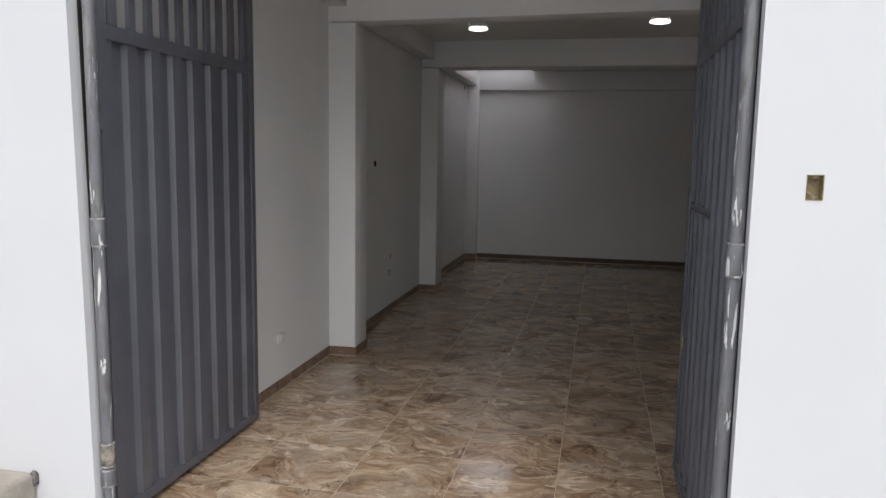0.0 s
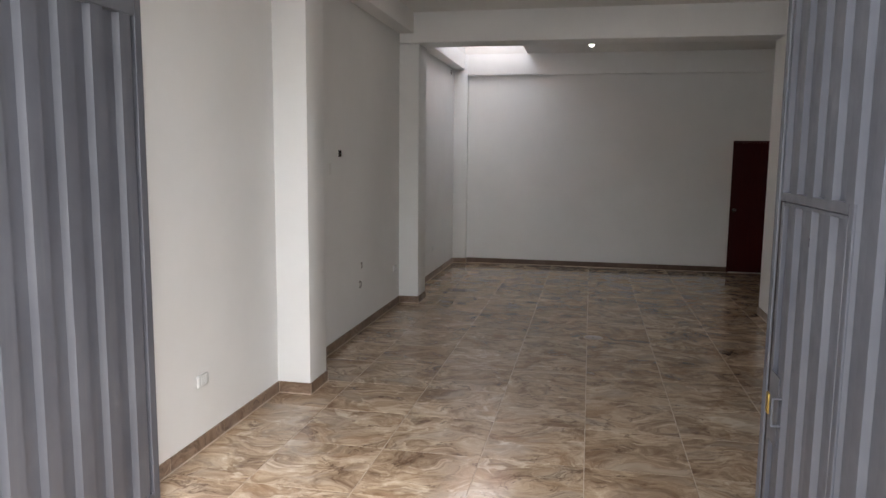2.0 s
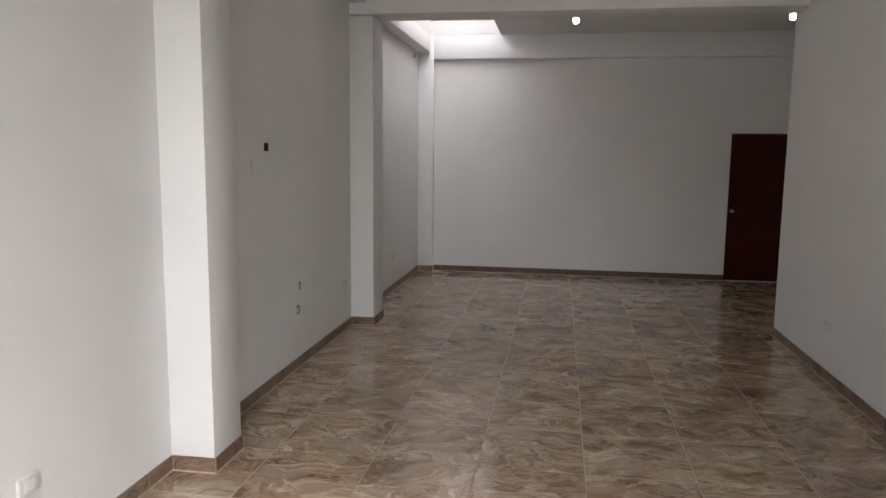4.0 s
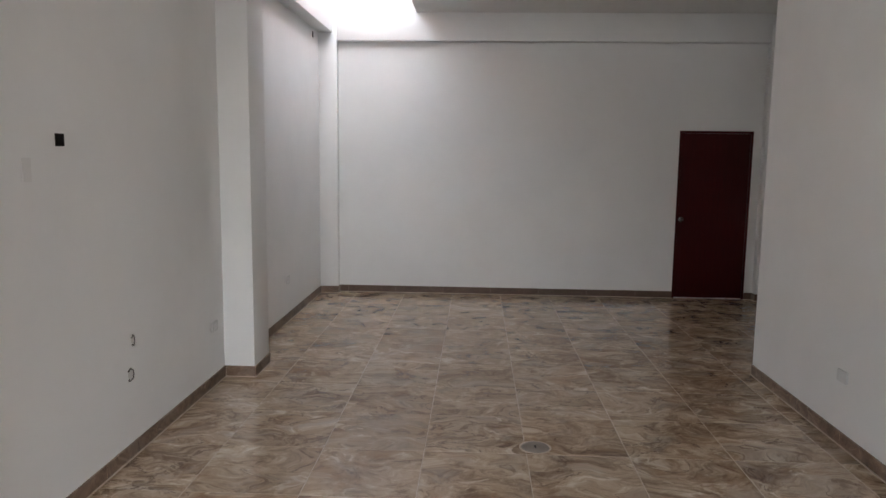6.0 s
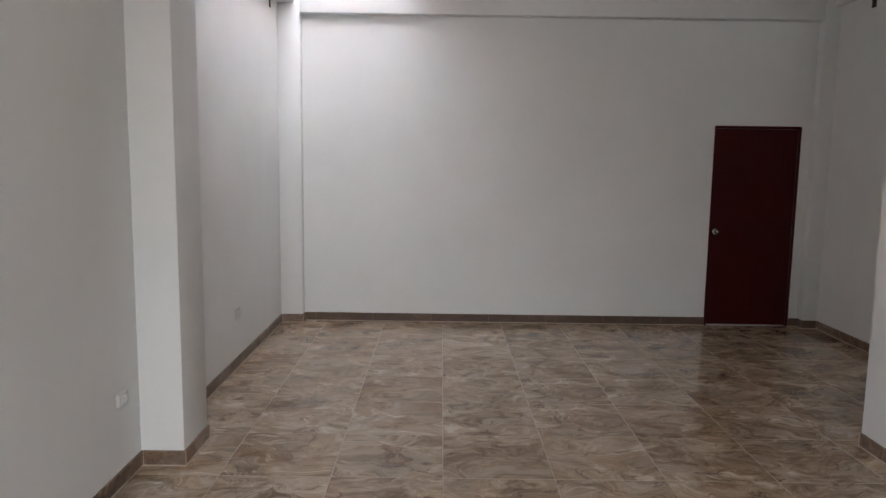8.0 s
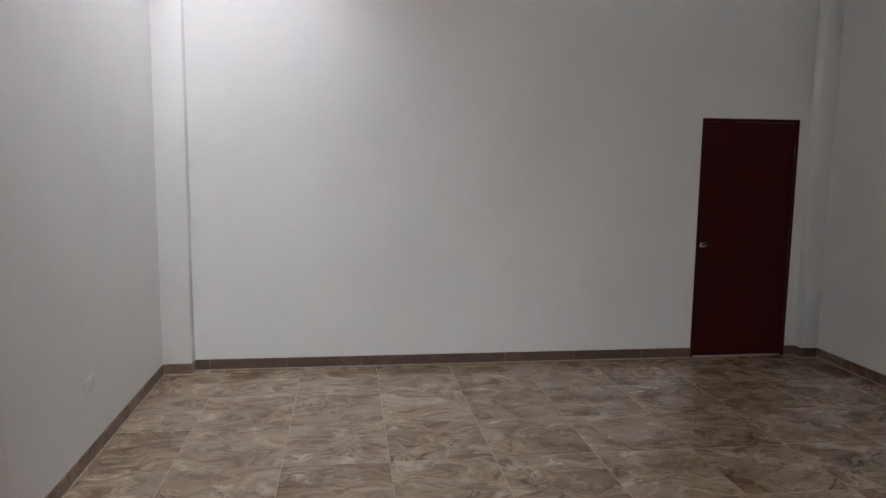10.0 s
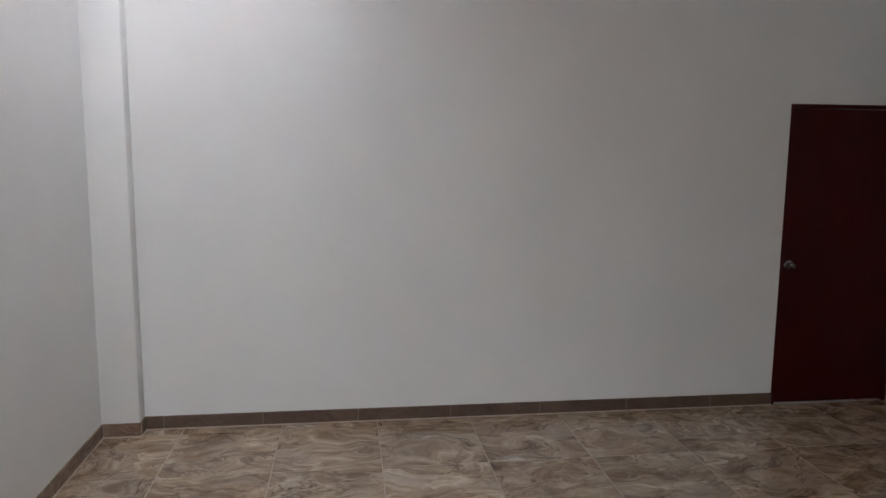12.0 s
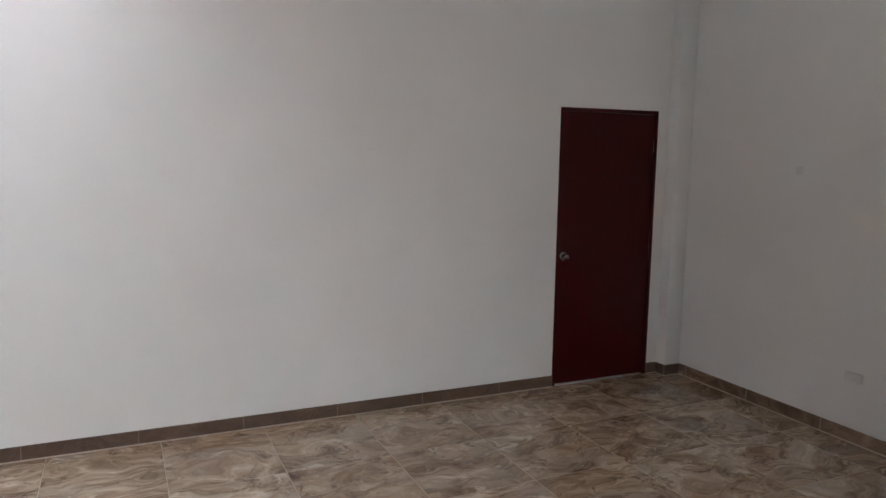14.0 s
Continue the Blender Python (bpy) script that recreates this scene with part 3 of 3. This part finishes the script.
socket_plate(facing(XW, 10.80, 0.405, 90), 0.115, 0.06, W_SOCK)


def back_box(m, w, h, depth, mat, label, lugs=True):
    """An open flush box: sides, back, screw lugs."""
    o = empty("junction_box", label, "junction box")
    o.matrix_basis = m
    shell = bmesh.new()
    t = 0.003
    box_into(shell, -w / 2, w / 2, -depth, -depth + t, -h / 2, h / 2)
    for b in ((-w / 2, -w / 2 + t, -depth + t, 0.002, -h / 2, h / 2), (w / 2 - t, w / 2, -depth + t, 0.002, -h / 2, h / 2),
              (-w / 2 + t, w / 2 - t, -depth + t, 0.002, -h / 2, -h / 2 + t), (-w / 2 + t, w / 2 - t, -depth + t, 0.002, h / 2 - t, h / 2)):
        box_into(shell, *b)
    part("shell", shell, mat, o)
    if lugs:
        for s in (-1, 1):
            part("screw_lug", box(-0.007, 0.007, -0.008, -0.004, s * (h / 2 - 0.008) - 0.005, s * (h / 2 - 0.008) + 0.005, 0.001), mat, o)
    return o


def fill(hole, axis, at, yaw, depth, mat, label, lugs=True):
    u, v = (hole[0] + hole[1]) / 2, (hole[2] + hole[3]) / 2
    p = (at, u, v) if axis == "x" else (u, at, v)
    return back_box(facing(*p, yaw), hole[1] - hole[0], hole[3] - hole[2], depth, mat, label, lugs)


fill(BOX_L, "x", XL, -90, 0.05, DARK, "open dark switch box without a cover", False)
fill(HOLE_L, "x", XL, -90, 0.10, DARK, "dark open cable hole high on the wall", False)
fill(HOLE_R, "x", XW, 90, 0.10, DARK, "dark open cable hole high on the wall", False)
fbox = fill(BOX_F, "y", YF, 180, 0.045, RUSTBOX, "open yellowed junction box in the facade")
cable = bpy.data.curves.new("cable", "CURVE")
cable.dimensions, cable.bevel_depth, cable.bevel_resolution = "3D", 0.0022, 2
sp = cable.splines.new("NURBS")
pts = [(0.022, -0.036, -0.012), (0.008, -0.030, -0.022), (-0.006, -0.018, -0.034), (-0.018, -0.014, -0.040), (-0.022, -0.030, -0.030)]
sp.points.add(len(pts) - 1)
for p, c in zip(sp.points, pts):
    p.co = (*c, 1)
sp.use_endpoint_u = True
cable.materials.append(CEMENT)
cb = new("cable", cable)
cb.parent = fbox
tagged(cb, "short stiff grey cable end")


def plaster_hole(r, seed, m, label, squash=1.0):
    """A filled hole: a rough plug and the broken lip round most of it."""
    n = 22

    def wob(a, k):
        return 1 + 0.3 * noise.noise(Vector((math.cos(a) * 1.7, math.sin(a) * 1.7, seed + k)))

    plug = bmesh.new()
    rim = [plug.verts.new((math.cos(a) * r * 0.9 * wob(a, 0), 0.0006, math.sin(a) * r * 0.9 * wob(a, 0) * squash)) for a in (2 * math.pi * i / n for i in range(n))]
    mid = plug.verts.new((0, 0.004, 0))
    for i in range(n):
        plug.faces.new((rim[i], rim[(i + 1) % n], mid))
    o = thing("plaster_hole", plug, PATCH, label, "wall patch", smooth=60)
    o.matrix_basis = m
    lip = bmesh.new()
    rows = []
    for k, (f, d) in enumerate(((0.78, 0.001), (0.9, 0.006), (1.02, 0.005), (1.12, 0.0006))):
        rows.append([lip.verts.new((math.cos(a) * r * f * wob(a, k * 0.2), d, math.sin(a) * r * f * wob(a, k * 0.2) * squash))
                     for a in (0.6 + 2 * math.pi * 0.8 * i / n for i in range(n + 1))])
    for p, q in zip(rows, rows[1:]):
        for i in range(n):
            lip.faces.new((p[i], p[i + 1], q[i + 1], q[i]))
    part("broken_lip", lip, PATCH_DARK, o, "dark broken plaster lip")
    return o


plaster_hole(0.036, 3.0, facing(XL, 7.31, 0.478, -90), "roughly filled round hole with a dark broken lip")
plaster_hole(0.020, 8.0, facing(XL, 7.35, 0.665, -90), "small filled hole with a broken lip", 1.4)


def covered_box(m, w, h, label):
    """A flush box painted over: a thin proud cover with a fine lip."""
    o = thing("painted_cover", box(-w / 2, w / 2, -0.001, 0.003, -h / 2, h / 2, 0.0012), PAINTED, label, "cover plate")
    o.matrix_basis = m
    return o


covered_box(facing(XL, 6.48, 1.64, -90), 0.06, 0.105, "junction box cover painted over in wall white")
covered_box(facing(XW, 11.30, 1.633, 90), 0.055, 0.055, "small box cover painted over in wall white")

# floor cleanout
drain = thing("floor_drain", lathe([(0.084, -0.003), (0.084, 0.0025), (0.081, 0.004), (0.001, 0.0042)], pose(-0.005, 7.60, 0)), DRAIN,
              "round dull metal floor drain cover among the tiles", "drain", smooth=40)
part("slot", box(-0.010, 0.0, 7.580, 7.622, 0.0035, 0.0052, 0.0008), DARK, drain, "dark key slot")
part("mortar_collar", lathe([(0.096, -0.003), (0.096, 0.0012), (0.086, 0.0016), (0.0845, -0.002)], pose(-0.005, 7.60, 0)), GROUT, drain, "pale grout ring")

# cement ledge at the foot of the facade
ledge = bmesh.new()
box_into(ledge, -5.5, -2.505, 1.50, YF, -0.012, 0.312, 0.018)
bmesh.ops.subdivide_edges(ledge, edges=[e for e in ledge.edges if e.calc_length() > 0.3], cuts=12, use_grid_fill=True)
for v in ledge.verts:
    if v.co.z > 0.1:
        v.co.z += 0.014 * noise.noise(v.co * 3.1)
        v.co.x += 0.012 * noise.noise(v.co * 5.3 + Vector((4, 0, 0)))
thing("cement_ledge", ledge, CEMENT, "low bare cement ledge against the facade", "ledge", kind="structure", smooth=50)
crumb = bmesh.new()
bmesh.ops.create_icosphere(crumb, subdivisions=3, radius=0.03)
for v in crumb.verts:
    k = 1 + 0.5 * noise.noise(v.co * 45)
    v.co = Vector((v.co.x * 0.6 * k - 2.502, v.co.y * 0.6 * k + YF - 0.012, v.co.z * 1.25 * k + 0.286))
thing("mortar_crumb", crumb, PATCH_DARK, "rough dark mortar lump at the end of the ledge", "mortar", smooth=60)


# ---- gate leaves ----
def corrugated(y0, y1, z0, z1, phase, pitch, rise, side, web=0.06):
    """Folded sheet along y, with square folds that stand out towards side on x; one rising fold lies at phase."""
    bm = bmesh.new()

    def depth(y):
        f = ((y - phase) / pitch) % 1.0
        return -1 + f / web if f < web else 0.0 if f < 0.53 - web else -(f - 0.53 + web) / web if f < 0.53 else -1.0

    k0 = math.floor((y0 - phase) / pitch) - 1
    ys = [phase + (k + f) * pitch for k in range(k0, k0 + int((y1 - y0) / pitch) + 4) for f in (0.0, web, 0.53 - web, 0.53)]
    prof = [(y, depth(y + 1e-7)) for y in [y0, *[y for y in ys if y0 + 1e-4 < y < y1 - 1e-4], y1]]
    t = 0.0015
    a = [[bm.verts.new((side * rise * d + s * t, yy, z)) for yy, d in prof] for s in (1, -1) for z in (z0, z1)]
    for lo, hi in ((a[0], a[1]), (a[2], a[3]), (a[0], a[2]), (a[1], a[3])):
        for i in range(len(prof) - 1):
            bm.faces.new((lo[i], lo[i + 1], hi[i + 1], hi[i]))
    for i in (0, -1):
        bm.faces.new((a[0][i], a[1][i], a[3][i], a[2][i]))
    return bm


def gate_leaf(x, post_x, y_post, y_free, side, wicket, label):
    """A leaf swung into the room, in the plane x. side: the way its seen face looks."""
    o = empty("gate_leaf", label, "gate", "steel gate leaves", at=(post_x, y_post, 0))
    inv = Matrix.Translation((-post_x, -y_post, 0))

    def add(name, bm, mat=GATE, parent=o, label="", smooth=None):
        bm.transform(inv)
        return part(name, bm, mat, parent, label, smooth)

    zb, zr, zt = 0.035, 2.408, 2.97
    y0 = 2.082
    w = 0.02
    lo, hi = x - w, x + w
    add("stile", box(lo, hi, y0, y0 + 0.05, zb, zt, 0.003), label="square tube stile")
    add("stile", box(lo, hi, y_free - 0.05, y_free, zb, zt, 0.003))
    add("rail", box(lo, hi, y0 + 0.05, y_free - 0.05, zb, zb + 0.05, 0.003))
    add("rail", box(lo, hi, y0 + 0.05, y_free - 0.05, zr - 0.035, zr + 0.035, 0.003))
    add("rail", box(lo, hi, y0 + 0.05, y_free - 0.05, zt - 0.05, zt, 0.003))
    n = 10
    for i in range(n):
        yy = y0 + 0.05 + (y_free - y0 - 0.1) * (i + 0.5) / n
        add("bar", box(x - 0.012, x + 0.012, yy - 0.025, yy + 0.025, zr + 0.035, zt - 0.05, 0.002))
    face = x + side * 0.012
    if not wicket:
        sheet = corrugated(y0 + 0.05, y_free - 0.05, zb + 0.05, zr - 0.035, 2.282, 0.1915, 0.030, side)
        sheet.transform(Matrix.Translation((face, 0, 0)))
        add("sheet", sheet, label="folded steel sheet")
    else:
        wy0, wy1, wz = 2.675, y_free - 0.078, 1.598
        sheet = corrugated(y0 + 0.05, wy0 - 0.045, zb + 0.05, zr - 0.035, 2.25, 0.185, 0.018, side, 0.085)
        sheet.transform(Matrix.Translation((face, 0, 0)))
        add("sheet", sheet, label="folded steel sheet")
        sheet = corrugated(wy0 - 0.045, y_free - 0.05, wz + 0.034, zr - 0.035, 2.25, 0.185, 0.018, side, 0.085)
        sheet.transform(Matrix.Translation((face, 0, 0)))
        add("sheet", sheet)
        add("stile", box(x - 0.0135, x + 0.0135, wy0 - 0.042, wy0 - 0.004, zb + 0.05, wz + 0.036, 0.003))
        add("rail", box(x - 0.0135, x + 0.0135, wy0 - 0.004, y_free - 0.05, wz + 0.003, wz + 0.036, 0.003))
        # near-black filler added so the open gap reads as deep shade
        add("rubber_seal", box(x - 0.0125, x + 0.0125, wy1 + 0.001, y_free - 0.051, zb + 0.051, wz + 0.003), DARK, label="dark filler standing for the shade in the gap beside the wicket")
        d = add("wicket_door", box(x - 0.0135, x + 0.0135, wy0, wy0 + 0.03, zb + 0.055, wz, 0.002), label="small door set in the gate leaf")
        add("wicket_stile", box(x - 0.0135, x + 0.0135, wy1 - 0.03, wy1, zb + 0.055, wz, 0.002), GATE, d)
        add("wicket_rail", box(x - 0.0135, x + 0.0135, wy0 + 0.03, wy1 - 0.03, wz - 0.010, wz, 0.002), GATE, d)
        add("wicket_rail", box(x - 0.0135, x + 0.0135, wy0 + 0.03, wy1 - 0.03, zb + 0.055, zb + 0.085, 0.002), GATE, d)
        sheet = corrugated(wy0 + 0.03, wy1 - 0.03, zb + 0.085, wz - 0.010, 2.25, 0.185, 0.018, side, 0.085)
        sheet.transform(Matrix.Translation((x + side * 0.012, 0, 0)))
        add("wicket_sheet", sheet, GATE, d)
        plate_x = x + side * 0.0137
        add("lock_plate", box(min(plate_x, plate_x + side * 0.004), max(plate_x, plate_x + side * 0.004), wy1 - 0.150, wy1 - 0.030, 0.70, 0.965, 0.003), GATE, d)
        add("lock", box(min(plate_x, plate_x + side * 0.010), max(plate_x, plate_x + side * 0.010), wy1 - 0.034, wy1 + 0.004, 0.79, 0.87, 0.003), BRASS, d, "brass rim lock", 40)
        pull = bmesh.new()
        xa, xb = sorted((plate_x, plate_x + side * 0.034))
        for z0 in (0.795, 0.897):
            box_into(pull, xa, xb, 3.186, 3.194, z0, z0 + 0.008, 0.0015)
        xo = plate_x + side * 0.032
        box_into(pull, xo - 0.004, xo + 0.004, 3.186, 3.194, 0.803, 0.897, 0.0015)
        add("pull_handle", pull, GATE, d, "bent bar pull handle")
        add("slot", box(*sorted((x + side * 0.0128, x + side * 0.0142)), 3.006, 3.013, 1.472, 1.501), DARK, d, "dark upright slot")
    add("hinge_post", tube(0.0275, 3.0, pose(post_x, y_post, 1.52), 28), POST, smooth=40, label="round steel hinge post with scuffed paint")
    for z, h, cm in ((1.487, 0.125, POST), (0.415, 0.11, SMEARED), (0.30, 0.08, POST)):
        c = add("hinge_collar", tube(0.0325, h, pose(post_x, y_post, z), 28, bevel=0.003), cm, smooth=40, label="welded hinge collar")
        for s in (-1, 1):
            add("weld_ring", tube(0.0345, 0.009, pose(post_x, y_post, z + s * h / 2), 24, bevel=0.003), WELD, c, "rough grey weld", smooth=40)
    for z in (2.0, 2.7):
        xa, xb = sorted((post_x, x))
        add("hinge_tab", box(xa - 0.008, xb + 0.008, y_post + 0.03, y0 + 0.01, z - 0.04, z + 0.04, 0.002))
    return o


gate_leaf(-2.172, -2.150, 2.02, 3.595, 1, False, "open blue-grey steel gate leaf of folded sheet and upper bars")
gate_leaf(0.627, 0.623, 2.032, 3.455, -1, True, "open blue-grey steel gate leaf with a small wicket door")


# added dark strips that paint in the shade in the gaps behind the hinge posts
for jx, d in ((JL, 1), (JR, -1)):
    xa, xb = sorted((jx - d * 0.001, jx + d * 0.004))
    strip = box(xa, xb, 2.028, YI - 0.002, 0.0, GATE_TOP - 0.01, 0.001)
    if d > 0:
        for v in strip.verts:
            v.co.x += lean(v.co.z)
    thing("trim_jamb", strip, DARK, "dark strip put in for the shade between jamb and hinge post", "trim", kind="structure")
